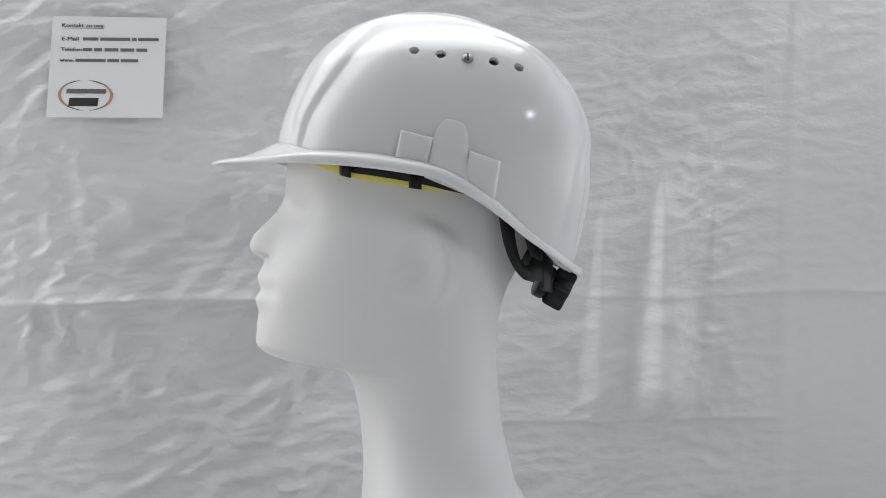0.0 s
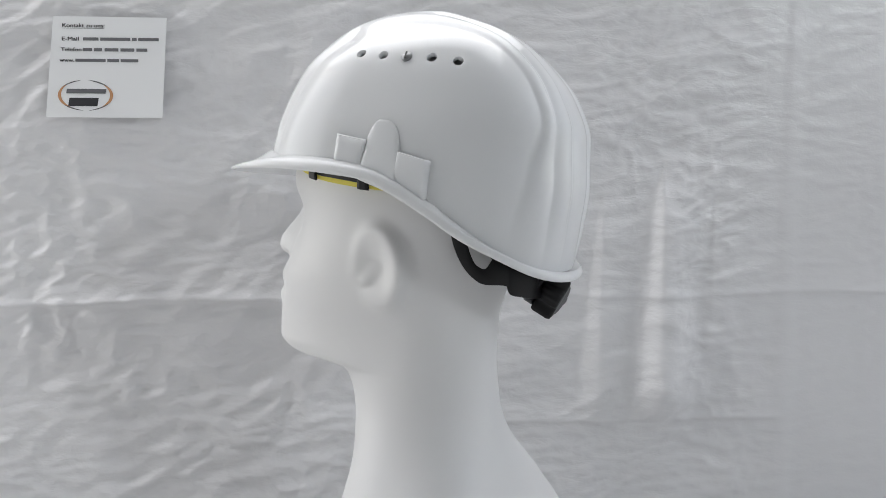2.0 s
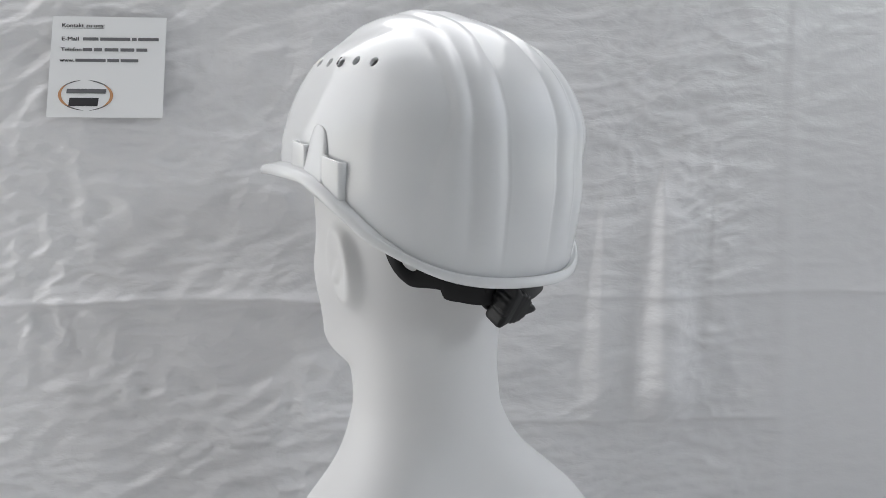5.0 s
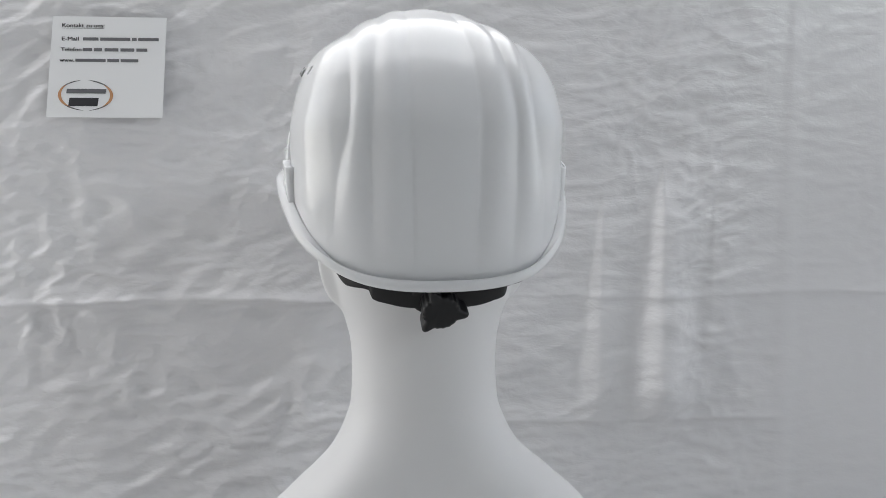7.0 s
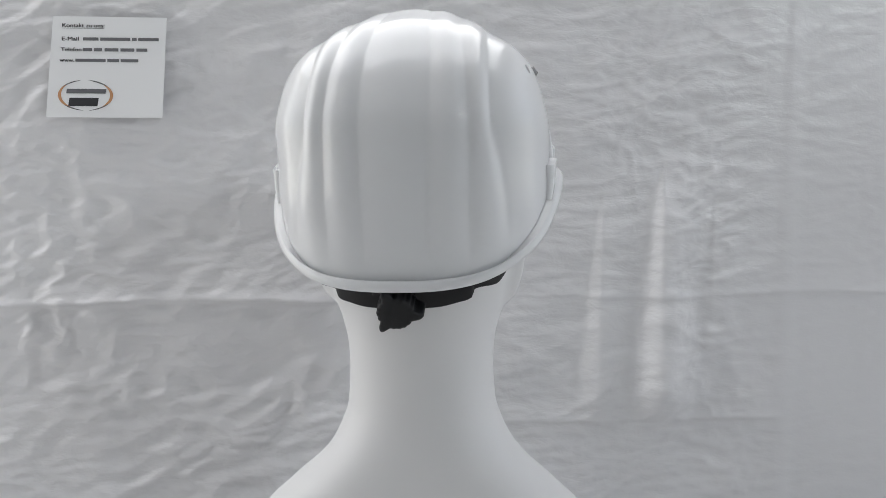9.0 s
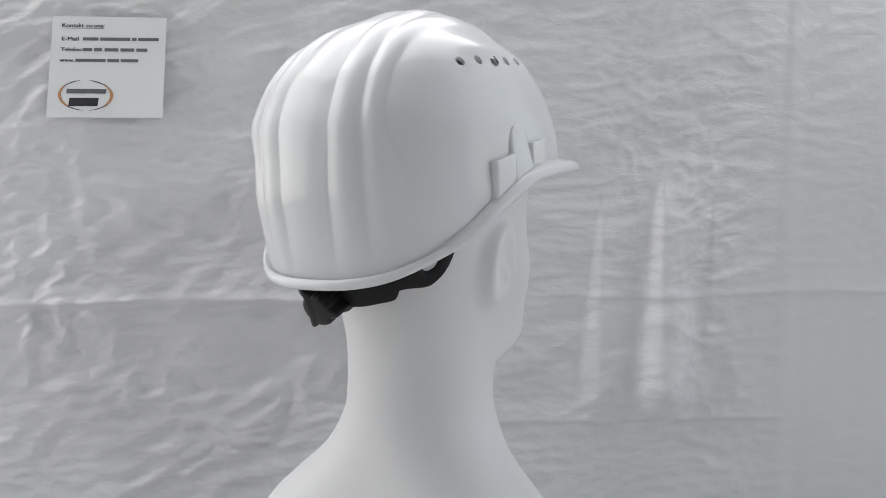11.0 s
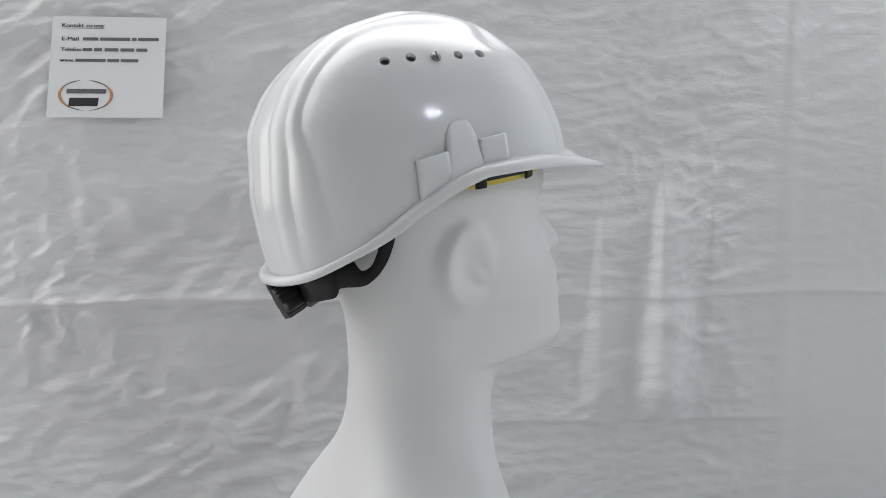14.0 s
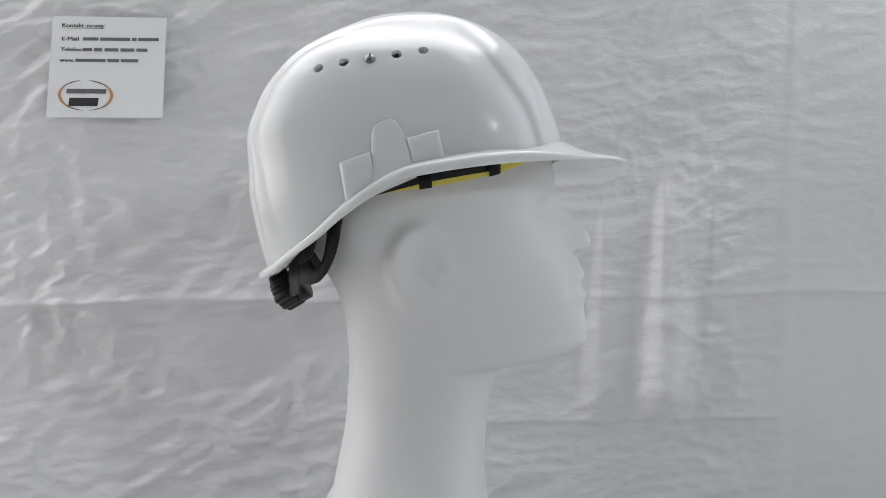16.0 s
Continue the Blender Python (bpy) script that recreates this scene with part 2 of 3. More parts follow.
def head_point(a, z):
    yf, yb, w = HEAD_FRONT(z), HEAD_BACK(z), HEAD_WIDE(z)
    cy = -5
    s, c = math.sin(a), math.cos(a)
    n = 2.1 + (1.5 * step(150, 235, -z) if c < 0 else -0.25 * step(170, 240, -z))
    x = w * math.copysign(abs(s) ** (2 / n), s)
    y = cy + (yf - cy if c > 0 else cy - yb) * math.copysign(abs(c) ** (2 / n), c)
    if c > 0:
        y += (HEAD_LINE(z) - yf) * bell(x, BUMP_WIDE(z))
        for sx in (-1, 1):
            y -= 8 * bell(x - sx * 33, 15) * bell(z + 6, 13)      # eye hollows
            y -= 9 * bell(x - sx * 8.5, 3.0) * bell(z + 40, 2.0)       # nostrils
            y -= 3 * bell(x - sx * 26, 7) * bell(z + 64, 16)
    # ears: pads raised to a rear rim that drops to the skull, with a pit
    ey, ez = (y + 2) / 23, (z + 46) / 31
    rho = math.hypot(ey, ez)
    if rho < 2 and abs(s) > 0.55:
        rear = 0.5 - 0.5 * math.cos(math.atan2(ez, ey))
        lift = 8.5 * (0.2 + 0.8 * rear) * (bell(rho - 0.8, 0.22) if rho > 0.8 else bell(rho - 0.8, 0.45))
        lift -= 3.2 * bell(y - 11, 7) * bell(z + 56, 7) + 0.8 * bell(y - 4, 12) * bell(z + 46, 14)
        x += math.copysign(lift, x)
    return M(x, y, z)


def build_bust():
    zs = np.concatenate([112 - 0.5 * np.linspace(0, 4.4, 12) ** 2, np.arange(100.5, -130, -1.5), np.arange(-131, -380, -4), [-380]])
    rings = [[head_point(2 * math.pi * i / 240, float(z)) for i in range(240)] for z in zs]
    ob = obj("mannequin_bust", loft(rings, cap0=True, cap1=True), SKIN)
    return tagged(ob, "smooth white plastic mannequin bust turning on the floor", "mannequin")


bust = build_bust()

# ---- the safety helmet ----
TOP = 141.5


def root(z):
    return math.sqrt(max(TOP - z, 0))


SHELL_FRONT = curve([(math.sqrt(d), y) for d, y in ((0, 2), (4, 28), (12, 51.2), (25, 70.7), (45, 86), (70, 97.5), (100, 105.5), (130, 110), (200, 114))])
SHELL_BACK = curve([(math.sqrt(d), y) for d, y in ((0, 2), (4, -35), (12, -54), (25, -80), (45, -101.5), (70, -118.5), (100, -127), (130, -127), (160, -122.5), (186, -116), (210, -108))])
SHELL_WIDE = curve([(math.sqrt(d), y) for d, y in ((0, 0), (4, 28), (12, 46), (25, 62), (45, 84.2), (70, 93.8), (100, 98), (130, 98), (170, 93), (210, 88))])
RIM_Z = curve([(-130, -58.5), (-120, -55.5), (-110, -51), (-90, -38), (-70, -25), (-50, -9.2), (-30, 4), (-10, 14), (10, 17.8), (30, 20.8), (60, 24), (100, 26.5), (165, 30)])
# half-distances of the flutes down the back, by height
FLUTES = [curve([(-60, 18), (-15, 20), (36, 21), (80, 20.5), (110, 18), (140, 14)]), curve([(-60, 44), (36, 46), (80, 43), (110, 39), (140, 33)]),
          curve([(-60, 70), (-10, 69), (20, 65), (46, 59), (100, 57), (140, 54)])]
FRONT_FLUTE = curve([(20, 79), (35, 78), (63, 76.5), (78, 77), (93, 75), (108, 66), (118, 57), (130, 44)])
FRONT_PINCH = curve([(20, 72), (45, 68), (61, 60), (75, 57.5), (100, 52)])


def fullness(z, front):
    """How square the shell's plan is at that height."""
    return 2.07 + 0.45 * step(105, 35, z) if front else 2.6 + 0.35 * step(20, 60, z) * step(132, 105, z)


def shell_base(a, z):
    q = root(z)
    yf, yb, w = SHELL_FRONT(q), SHELL_BACK(q), SHELL_WIDE(q)
    cy = 2.0
    s, c = math.sin(a), math.cos(a)
    e = 2 / fullness(z, c > 0)
    return (w * math.copysign(abs(s) ** e, s), cy + (yf - cy if c > 0 else cy - yb) * math.copysign(abs(c) ** e, c), z)


def shell_ribs(x, y, z, foot):
    """Depth of the flutes that run over the crown and down the back."""
    ax = abs(x)
    g1, g2, g3 = [f(z) for f in FLUTES]
    d = 0.0
    for lo, hi, depth in ((-g1, g1, 1.7), (g1, g2, 2.1), (g2, g3, 2.1)):
        if lo <= ax < hi:
            u = 2 * (ax - lo) / (hi - lo) - 1
            d = depth * u * u * (1.35 - 0.35 * u ** 4)
    if g3 <= ax < g3 + 24:
        d = 2.1 * (1 - (ax - g3) / 24) ** 2.0
    d *= (1 - 0.45 * step(-85, -40, y)) * (1 - step(-35, 15, y))
    # the flutes beside the forehead
    if y > 5:
        d += step(5, 28, y) * (2.7 * math.exp(-((ax - FRONT_FLUTE(z)) / (9 if ax > FRONT_FLUTE(z) else 2.8)) ** 2) * (1 - step(116, 134, z))
                               + 1.5 * bell(ax - FRONT_PINCH(z), 5) * step(40, 52, z) * (1 - step(75, 100, z)))
    return d * step(foot + 2, foot + (20 if y > 0 else 48), z)


def shell_point(a, z, inset=0.0):
    x, y, z = shell_base(a, z)
    foot = RIM_Z(shell_base(a, 0)[1])
    d = shell_ribs(x, y, z, foot) + inset
    u = Vector((x, y + 25, z - 25)).normalized()
    return M(x - u.x * d, y - u.y * d, z - u.z * d)


def shell_x(y, z):
    """Half-width of the shell at that place."""
    q = root(z)
    cy = 2.0
    a = SHELL_FRONT(q) - cy if y > cy else cy - SHELL_BACK(q)
    n = fullness(z, y > cy)
    return SHELL_WIDE(q) * max(0.0, 1 - abs((y - cy) / a) ** n) ** (1 / n)


VENTS = ((81.9, 1.1, 95.9), (84.5, -15.8, 93.7), (84.3, -33, 91.2), (82.6, -49.6, 88.2), (78.8, -65.5, 84.4))
NA = 560


def build_shell(helmet):
    rings = []
    levels = [(k / 64) ** 2 * 0.9985 + 0.0015 for k in range(65)] + [1.0]
    def ring(t, inset):
        out = []
        for i in range(NA):
            a = 2 * math.pi * i / NA
            foot = RIM_Z(shell_base(a, 0)[1]) + 3
            out.append(shell_point(a, TOP - t * (TOP - foot), inset))
        return out
    outer = [ring(t, 0) for t in levels]
    inner = [ring(t, 3.2) for t in reversed(levels)]
    shell = part("shell", loft(outer + inner, cap0=True, cap1=True), SHELL, helmet, "glossy white moulded shell with flutes down the back")
    # vent holes cut through the shell
    cut = bmesh.new()
    for sx in (-1, 1):
        for k, (x, y, z) in enumerate(VENTS):
            if k != 2:
                u = Vector((sx * x, y + 25, z - 30)).normalized()
                m = Matrix.Translation(M(sx * x, y, z)) @ u.to_track_quat("Z", "Y").to_matrix().to_4x4()
                bmesh.ops.create_cone(cut, cap_ends=True, segments=20, radius1=3.4 * MM, radius2=3.4 * MM, depth=0.02, matrix=m)
    tool = obj("cutter", cut, None)
    mod = shell.modifiers.new("vents", "BOOLEAN")
    mod.operation, mod.solver, mod.object = "DIFFERENCE", "EXACT", tool
    bpy.context.view_layer.update()
    me = bpy.data.meshes.new_from_object(shell.evaluated_get(bpy.context.evaluated_depsgraph_get()))
    shell.modifiers.clear()
    shell.data = me
    bpy.data.objects.remove(tool)
    me.polygons.foreach_set("use_smooth", [True] * len(me.polygons))
    edge = shell.modifiers.new("crisp", "EDGE_SPLIT")
    edge.split_angle = radians(40)


def rim_out(a):
    s, c = math.sin(a), math.cos(a)
    e = 2 / (2.06 if c > 0 else 2.25)
    x = 108.5 * math.copysign(abs(s) ** e, s)
    y = 10.4 + (144.8 if c > 0 else 131.5) * math.copysign(abs(c) ** e, c)
    return x, y


def build_brim(helmet):
    cols = []
    for i in range(NA):
        a = 2 * math.pi * i / NA
        bx, by, _ = shell_base(a, 20)
        ox, oy = rim_out(a)
        side = 1 - step(60, 125, oy)
        oz = RIM_Z(oy) + 1.0 + 3.6 * side
        lip = 2.2 + 3.8 * side
        iz = RIM_Z(by) + 8 - 2.2 * step(60, 110, -by) + 8 * step(65, 105, by)
        bx, by, _ = shell_base(a, iz)
        inx, iny = bx * 0.975, by - 0.025 * (by - 2)
        far = math.hypot(ox - bx, oy - by)
        pts = [(inx, iny, iz + 0.6)]
        for k in range(1, 9):          # top of the flange, hollow towards the shell
            t = k / 8
            lift = (1 - t) ** (2.2 if far > 22 else 0.75 + 1.45 * step(12, 22, far))
            pts.append((bx + (ox - bx) * t, by + (oy - by) * t, oz + (iz - oz) * lift + 1.2 * (t < 1)))
        nx, ny = (ox - bx) / far, (oy - by) / far
        pts.append((ox + 0.9 * nx, oy + 0.9 * ny, oz - 0.9))
        pts.append((ox + 1.1 * nx, oy + 1.1 * ny, oz - 0.5 * lip))
        pts.append((ox + 0.7 * nx, oy + 0.7 * ny, oz - lip + 0.6))
        pts.append((ox - 0.6 * nx, oy - 0.6 * ny, oz - lip))
        pts.append((ox - 2.2 * nx, oy - 2.2 * ny, oz - lip + 0.7 * side))
        pts.append((ox - 3.0 * nx, oy - 3.0 * ny, oz - 2.0))
        for t in (0.88, 0.75, 0.6, 0.45, 0.3, 0.15, 0.0):
            lift = (1 - t) ** (2.2 if far > 22 else 0.75 + 1.45 * step(12, 22, far))
            pts.append((bx + (ox - bx) * t, by + (oy - by) * t, oz - 1.7 + (iz - oz) * lift))
        pts.append((inx * 0.975, iny - 0.02 * (iny + 25), pts[-1][2] + 1.0))
        pts.append((inx * 0.975, iny - 0.02 * (iny + 25), iz - 1))
        cols.append([M(*p) for p in pts])
    cols.append(cols[0])
    bm = loft(cols, close=True)
    bmesh.ops.remove_doubles(bm, verts=bm.verts[:], dist=1e-6)
    part("brim", bm, SHELL, helmet, "white peak and rolled rim")


def raised(top, foot, side, proud_top, proud_foot, pocket):
    """A block that follows the shell and stands out from it; top and foot give its heights along y."""
    y0, y1 = top[0][0], top[-1][0]
    f0, f1 = foot[0][0], foot[-1][0]
    tz, fz = curve(top), curve(foot)
    cols = []
    marks = [0.0, 0.04, 0.10] + [k / 12 for k in range(2, 11)] + [0.90, 0.96, 1.0]
    for k, u in enumerate(marks):
        yt, yf = y0 + (y1 - y0) * u, f0 + (f1 - f0) * u
        zt, zf = tz(yt), fz(yf)
        end = {0: -3.0, len(marks) - 1: -3.0, 1: -0.4, len(marks) - 2: -0.4}.get(k, 0.0)
        col = []
        hole = pocket and 2 <= k <= len(marks) - 3
        xs = shell_x(yt, zt)
        out = xs + proud_top + end
        if hole:
            col += [(xs - 3, yt, zt - 1.6), (out - 1.3, yt, zt - 1.6), (out - 1.3, yt, zt - 0.1)]
        else:
            col += [(xs - 3, yt, zt - 0.1), (out - 1.5, yt, zt - 0.05), (out - 1.3, yt, zt - 0.1)]
        col += [(out - 0.6, yt, zt), (out - 0.1, yt, zt - 0.35)]
        for v in (0.04, 0.2, 0.4, 0.6, 0.8, 1.0):
            y, z = yt + (yf - yt) * v, zt + (zf - zt) * v
            col.append((shell_x(y, z) + proud_top + (proud_foot - proud_top) * v + end, y, z))
        col.append((shell_x(yf, zf) - 4, yf, zf))
        cols.append([M(side * x, y, z) for x, y, z in col])
    return loft(cols, close=True, cap0=True, cap1=True)


def build_brackets(helmet):
    for side in (-1, 1):
        made = [part("accessory_slot", raised([(-10, 38.5), (10.5, 43.5)], [(-6, 17), (16, 20)], side, 4.6, 3.2, True), SHELL, helmet),
                part("accessory_mount", raised([(-33.5, 30), (-32.8, 40), (-30.5, 46.5), (-26.5, 49.5), (-18.5, 51), (-16, 49), (-9, 38)], [(-33, 2), (-4, 14)],
                                               side, 0.8, 6.0, False), SHELL, helmet),
                part("accessory_slot", raised([(-53, 23.5), (-33, 30)], [(-49, -5), (-27, 7)], side, 5.6, 3.6, True), SHELL, helmet)]
        for ob in made:
            ob.modifiers.new("crisp", "EDGE_SPLIT").split_angle = radians(50)


def build_screws(helmet):
    for sx in (-1, 1):
        x, y, z = VENTS[2]
        u = Vector((sx * x, y + 25, z - 30)).normalized()
        m = Matrix.Translation(M(sx * shell_x(y, z), y, z)) @ u.to_track_quat("Z", "Y").to_matrix().to_4x4()
        rings = []
        for r, h in ((3.7, -1.5), (3.7, 0.4), (3.3, 1.1), (2.2, 1.7), (0.6, 1.95)):
            rings.append([m @ Vector((r * MM * math.cos(t), r * MM * math.sin(t), h * MM)) for t in np.linspace(0, 2 * math.pi, 20, endpoint=False)])
        screw = part("screw", loft(rings, cap0=True, cap1=True), STEEL, helmet, "slotted steel screw head")
        # no slot is cut: a black strip gives its shade
        bm = bmesh.new()
        box(bm, -0.55 * MM, 0.55 * MM, -2.9 * MM, 2.9 * MM, 0.5 * MM, 2.0 * MM)
        bmesh.ops.transform(bm, matrix=m, verts=bm.verts[:])
        part("screw_slot_shade", bm, BLACK, screw, "driver slot, its shade drawn as a black strip", smooth=False)


def strip(name, path, mat, helmet, thick, label="", steps=60):
    """A band: path gives for t in 0..1 the plan place (x, y) and the heights of its lower and upper edge, in millimetres."""
    cols = []
    for k in range(steps + 1):
        x, y, lo, hi = path(k / steps)
        x2, y2, _, _ = path(min(1, (k + 0.5) / steps))
        x1, y1, _, _ = path(max(0, (k - 0.5) / steps))
        tx, ty = x2 - x1, y2 - y1
        ln = math.hypot(tx, ty) or 1
        nx, ny = ty / ln * thick / 2, -tx / ln * thick / 2
        r = min(0.8, (hi - lo) / 4)
        cols.append([M(x + nx, y + ny, lo + r), M(x + nx * .5, y + ny * .5, lo), M(x - nx * .5, y - ny * .5, lo), M(x - nx, y - ny, lo + r),
                     M(x - nx, y - ny, hi - r), M(x - nx * .5, y - ny * .5, hi), M(x + nx * .5, y + ny * .5, hi), M(x + nx, y + ny, hi - r)])
    return part(name, loft(cols, cap0=True, cap1=True), mat, helmet, label)


def oval(a, w, yf, yb, cy=-5):
    s, c = math.sin(a), math.cos(a)
    return w * s, cy + (yf - cy if c > 0 else cy - yb) * c


def build_harness(helmet):
    low = curve([(-40, 2), (-24, 5), (-7, 7), (16, 10.5), (46, 16.5), (68, 24), (86, 31), (104, 35)])

    def sweat(t):
        a = radians(-108 + 216 * t)
        x, y = oval(a, 79.5, 104.0, -100)
        return x, y, low(y), low(y) + 16
    strip("sweatband", sweat, YELLOW, helmet, 2.6, "yellow foam sweatband")

    blk = curve([(-40, 1), (-26, 4.6), (-18, 6.4), (-8, 9), (3, 11.5), (30, 16.5), (46, 19.5), (54, 25), (86, 33), (104, 36)])

    def band(t):
        a = radians(-108 + 216 * t)
        x, y = oval(a, 82, 99, -102)
        return x, y, blk(y), blk(y) + 12
    strip("headband", band, BLACK, helmet, 2.0, "black plastic headband")
    for sx in (-1, 1):
        for y0 in (49, 2):
            a = math.acos((y0 + 5) / 111)
            def clip(t, a=a, sx=sx):
                x, y = oval(sx * (a + (t - 0.5) * 0.075), 84, 106, -104)
                return x, y, low(y) - 1.0, low(y) + 9
            strip("clip", clip, BLACK, helmet, 2.0, steps=4)

    # nape strap behind the neck, with an open loop at either end
    lo = curve([(0, -70), (16, -69), (26, -66.5), (33.4, -63.5), (34.6, -58.5), (48, -56), (53, -51.5), (58, -43), (62, -30), (64, -17), (66, -2)])
    hi = curve([(0, -36), (36, -36), (42, -39), (47, -46), (51, -43.5), (54, -36), (56, -25), (57.5, -6), (66, 3)])

    def nape(t):
        d = -66 + 132 * t
        x, y = oval(radians(180 - d), 80, 100, -100, -20)
        return x, y, lo(abs(d)), max(hi(abs(d)), lo(abs(d)) + 2)
    strip("nape_strap", nape, BLACK, helmet, 2.4, "black plastic nape strap", steps=160)
    lo2 = curve([(34, -44), (42, -41), (46, -34), (49, -24), (51, -10)])
    for sx in (-1, 1):
        def arm(t, sx=sx):
            d = 34 + 17 * t
            x, y = oval(radians(180 - sx * d), 80.4, 100, -100.4, -20)
            return x, y, lo2(d), max(lo2(d) + 2, -22 + 16 * t)
        strip("strap_arm", arm, BLACK, helmet, 2.4, steps=24)

    # ratchet housing and its knob, tilted back
    ax = Vector((0, -21, -12)).normalized()
    turn = ax.to_track_quat("Z", "Y").to_matrix().to_4x4()
    m = Matrix.Translation(M(-2.5, -91, -60)) @ turn
    rings = []
    for h, r in ((0, 12), (1, 13.5), (7, 13.5), (8, 12.5)):
        rings.append([m @ Vector((1.3 * r * MM * math.cos(t), r * MM * math.sin(t), h * MM)) for t in np.linspace(0, 2 * math.pi, 40, endpoint=False)])
    part("ratchet_housing", loft(rings, cap0=True, cap1=True), BLACK, helmet)
    rings = []
    for h, f in ((8, 0.8), (9, 0.96), (11, 1.0), (22, 1.0), (24, 0.95), (24.6, 0.8)):
        ring = []
        for k in range(144):
            t = 2 * math.pi * k / 144
            r = (11.9 + 6.3 * abs(math.cos(1.5 * (t - 4.05))) ** 22 + 0.25 * math.cos(18 * t)) * f
            ring.append(m @ Vector((r * MM * math.cos(t), r * MM * math.sin(t), h * MM)))
        rings.append(ring)
    part("ratchet_knob", loft(rings, cap0=True, cap1=True), BLACK, helmet, "black lobed adjusting knob")


helmet = tagged(new("safety_helmet"), "white industrial safety helmet worn by the mannequin bust", "helmet")
build_shell(helmet)
build_brim(helmet)
build_brackets(helmet)
build_screws(helmet)
build_harness(helmet)


# ---- the contact card ----
def on_card(m, name, bm, mat, card, label=""):
    bmesh.ops.transform(bm, matrix=m, verts=bm.verts[:])
    return part(name, bm, mat, card, label, smooth=False)


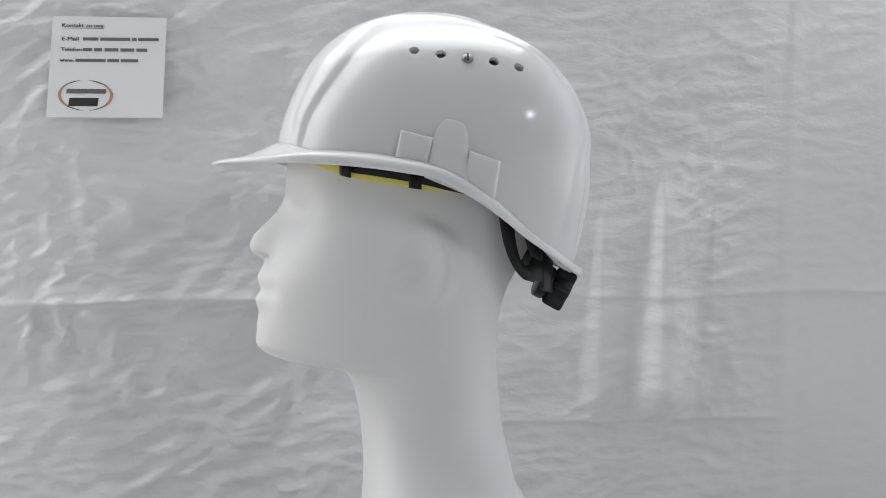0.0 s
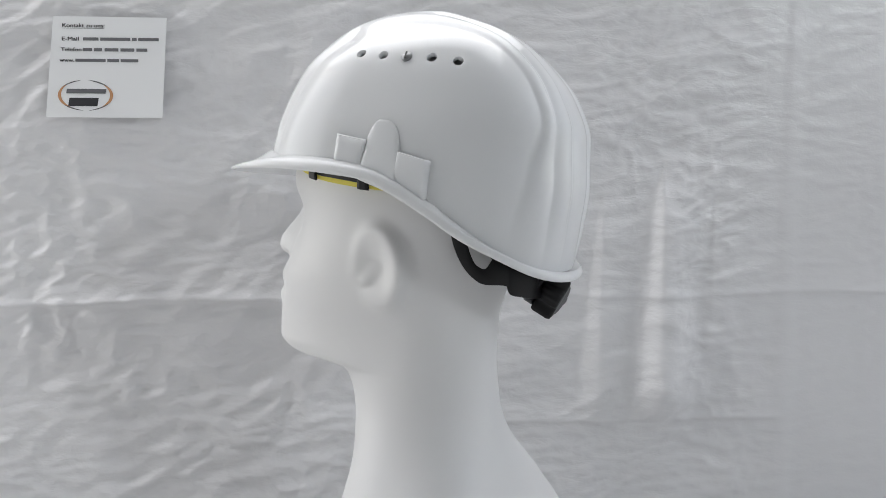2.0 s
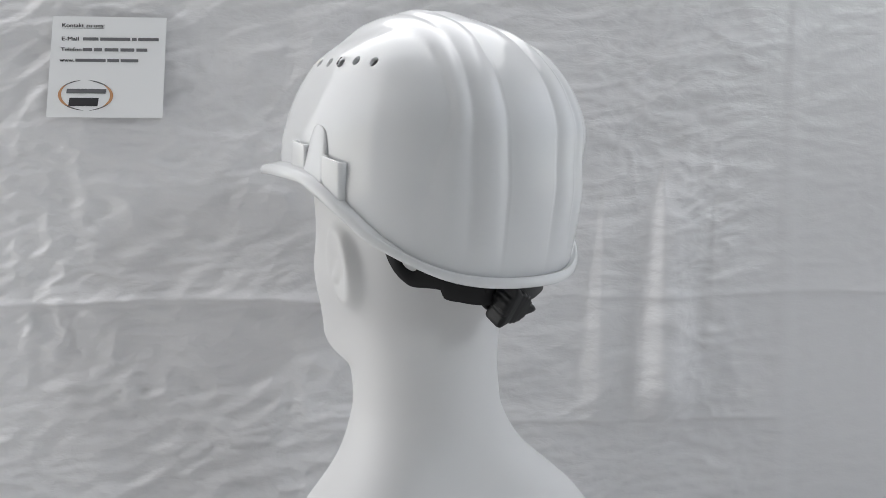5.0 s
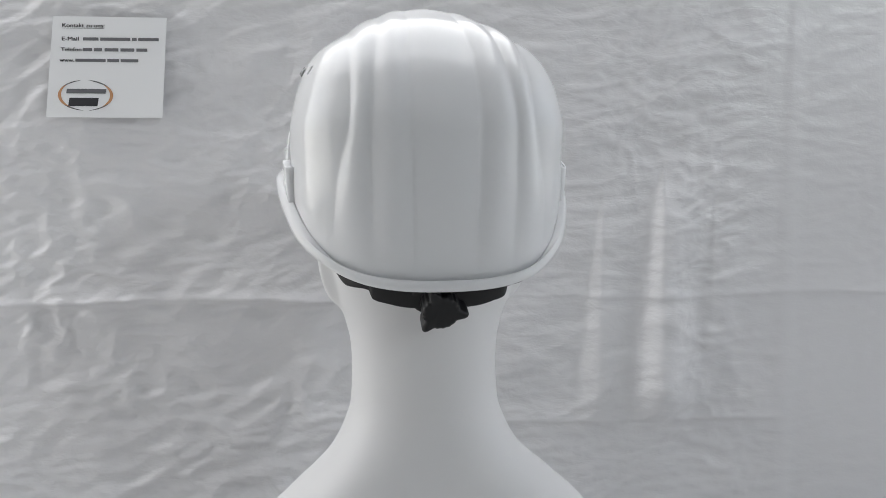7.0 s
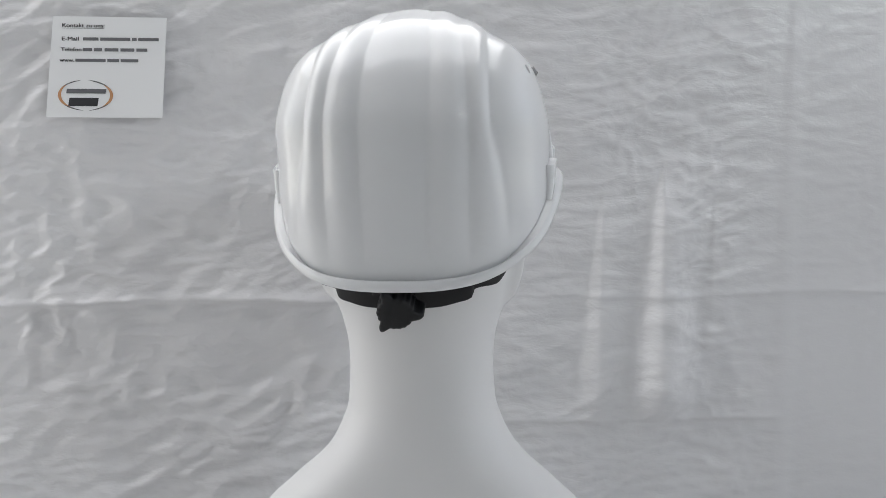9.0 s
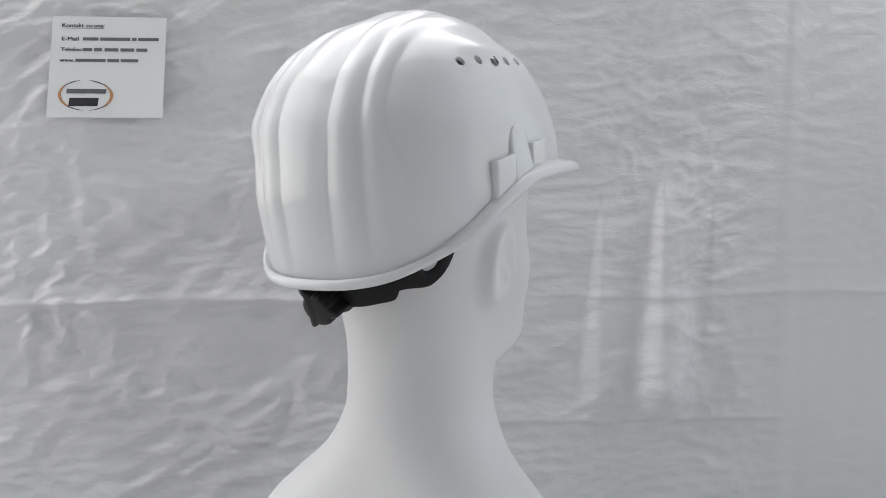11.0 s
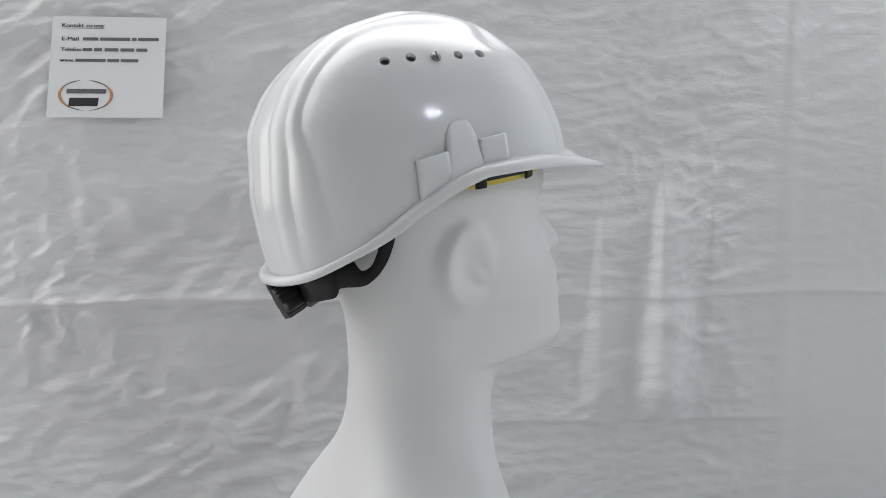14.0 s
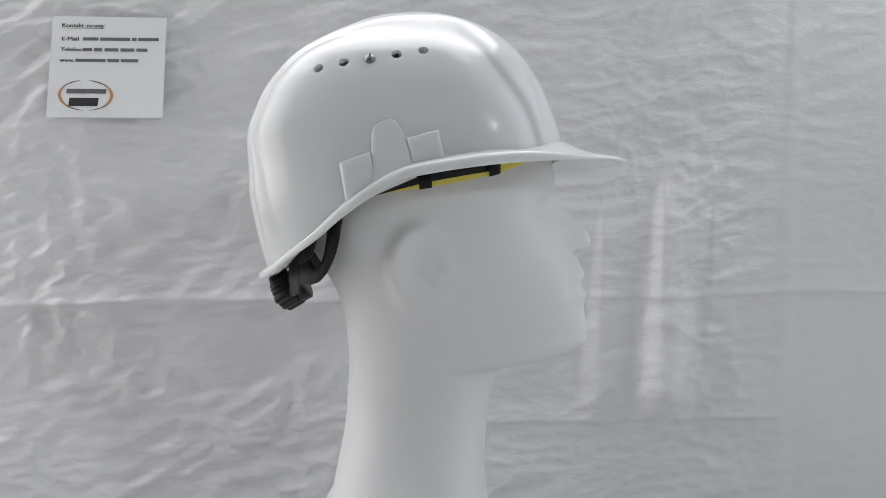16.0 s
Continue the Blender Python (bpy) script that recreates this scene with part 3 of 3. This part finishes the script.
def build_card():
    """A sheet of paper with print, in millimetres from its lower left corner."""
    card = tagged(new("contact_card"), "white paper contact card with black print on the sheet", "card")
    w, h = 139.5, 121.0
    card.matrix_world = pose(-0.4141, 0.254, EYE_Z + 0.1037, 90, 0.75, 0) @ Matrix.Scale(0.9137, 4)
    m = Matrix.Diagonal((MM, MM, MM, 1))
    rows = []
    for j in range(13):
        v = j / 12
        rows.append([(w * u + (7.5 * u + 12.6 * (1 - u)) * v * 0.9, h * v + (-1.5 + 1.0 * v) * u * v, 0.3 * math.sin(3 * u + 2) * v + 0.5) for u in np.linspace(0, 1, 13)])
    bm = loft(rows, close=False)
    bmesh.ops.transform(bm, matrix=m, verts=bm.verts[:])
    paper = part("paper", bm, PAPER, card, smooth=False)
    sol = paper.modifiers.new("thickness", "SOLIDIFY")
    sol.thickness = 0.0003

    def words(text, x, y, wide, size=6.6):
        """A printed line, letter by letter, spread to its width."""
        def shape(body):
            data = bpy.data.curves.new("lettering", "FONT")
            data.body, data.size, data.extrude, data.offset = body, size * MM, 0.00005, 0.0
            tmp = new("lettering", data)
            bpy.context.view_layer.update()
            me = bpy.data.meshes.new_from_object(tmp.evaluated_get(bpy.context.evaluated_depsgraph_get()))
            bpy.data.objects.remove(tmp)
            return me
        ends = [0.0]
        for i in range(len(text)):
            me = shape(text[:i + 1])
            ends.append(max((v.co.x for v in me.vertices), default=ends[-1]))
            bpy.data.meshes.remove(me)
        for i, ch in enumerate(text):
            if ch == " ":
                continue
            me = shape(ch)
            span = max(v.co.x for v in me.vertices)
            shift = ends[i + 1] - span
            for v in me.vertices:
                v.co.x = (v.co.x + shift) * wide * MM / ends[-1]
            heavy = bmesh.new()            # a bold face: the letter struck twice
            heavy.from_mesh(me)
            for v in heavy.verts:
                v.co += Vector((0.00035, 0.0, 0.00004))
            heavy.from_mesh(me)
            heavy.to_mesh(me)
            heavy.free()
            me.materials.clear()
            me.materials.append(INK)
            ob = new("letter", me)
            ob.parent = card
            ob.location = (x * MM, y * MM, 0.00095)

    def bar(x0, x1, y0, y1, mat=INK, name="printed_bar", slant=0.0):
        bm = bmesh.new()
        box(bm, x0, x1, y0, y1, 0.9, 0.98)
        for v in bm.verts:
            v.co.x += slant * (v.co.y - y0)
        on_card(m, name, bm, mat, card)

    words("Kontakt zu uns:", 21.5, 108.0, 50.5)
    bar(21.5, 71.5, 106.6, 107.0)
    words("E-Mail", 20.5, 92.0, 20.5)
    for x0, x1 in ((41.5, 60), (62, 98), (100, 105.5), (107.5, 132)):
        bar(x0 + 4.8, x1 + 4.8, 92.2, 95.9, GREY_INK)
    words("Telefon", 19.5, 79.2, 24.5)
    for x0, x1 in ((41, 52), (54.5, 64), (67, 83.5), (86, 102.5), (105, 118)):
        bar(x0 + 4.8, x1 + 4.8, 79.4, 83.2, GREY_INK)
    words("www.", 18, 66.5, 17)
    for x0, x1 in ((32, 68), (70, 84), (86, 107)):
        bar(x0 + 4.8, x1 + 4.8, 66.7, 70.3, GREY_INK)
    # the mark: two arcs round bars
    for name, mat, t0, t1, wide in (("logo_arc", ORANGE_INK, 120, 255, 3.6), ("logo_arc", ORANGE_INK, -75, 65, 3.6), ("logo_arc", GREY_INK, 95, 150, 1.6),
                                    ("logo_arc", GREY_INK, 215, 265, 1.8), ("logo_arc", GREY_INK, 30, 85, 1.8), ("logo_arc", GREY_INK, -85, -30, 1.6)):
        bm = bmesh.new()
        prev = None
        up = 0.06 if mat is GREY_INK else 0.0
        for k in range(33):
            f = k / 32
            t = radians(t0 + (t1 - t0) * f)
            g = wide * math.sin(math.pi * f) + 0.15
            pts = [bm.verts.new(((48 + (33 + s) * math.cos(t)), 26.5 + (18.5 + s * 0.7) * math.sin(t), 0.9 + up)) for s in (0, g * -1)]
            if prev:
                bm.faces.new((prev[0], prev[1], pts[1], pts[0]))
            prev = pts
        on_card(m, name, bm, mat, card)
    bar(25, 72, 28.8, 34.2, GREY_INK, "logo_bar", 0.18)
    bar(27, 62, 13.5, 23.5, INK, "logo_bar", 0.18)
    return card


build_card()


# ---- what moves ----
def motions():
    rows = [(t, pose(0, 0, 0, 0, 0, a)) for t, a in TURN]
    walk(bust, rows)
    walk(helmet, rows)


motions()
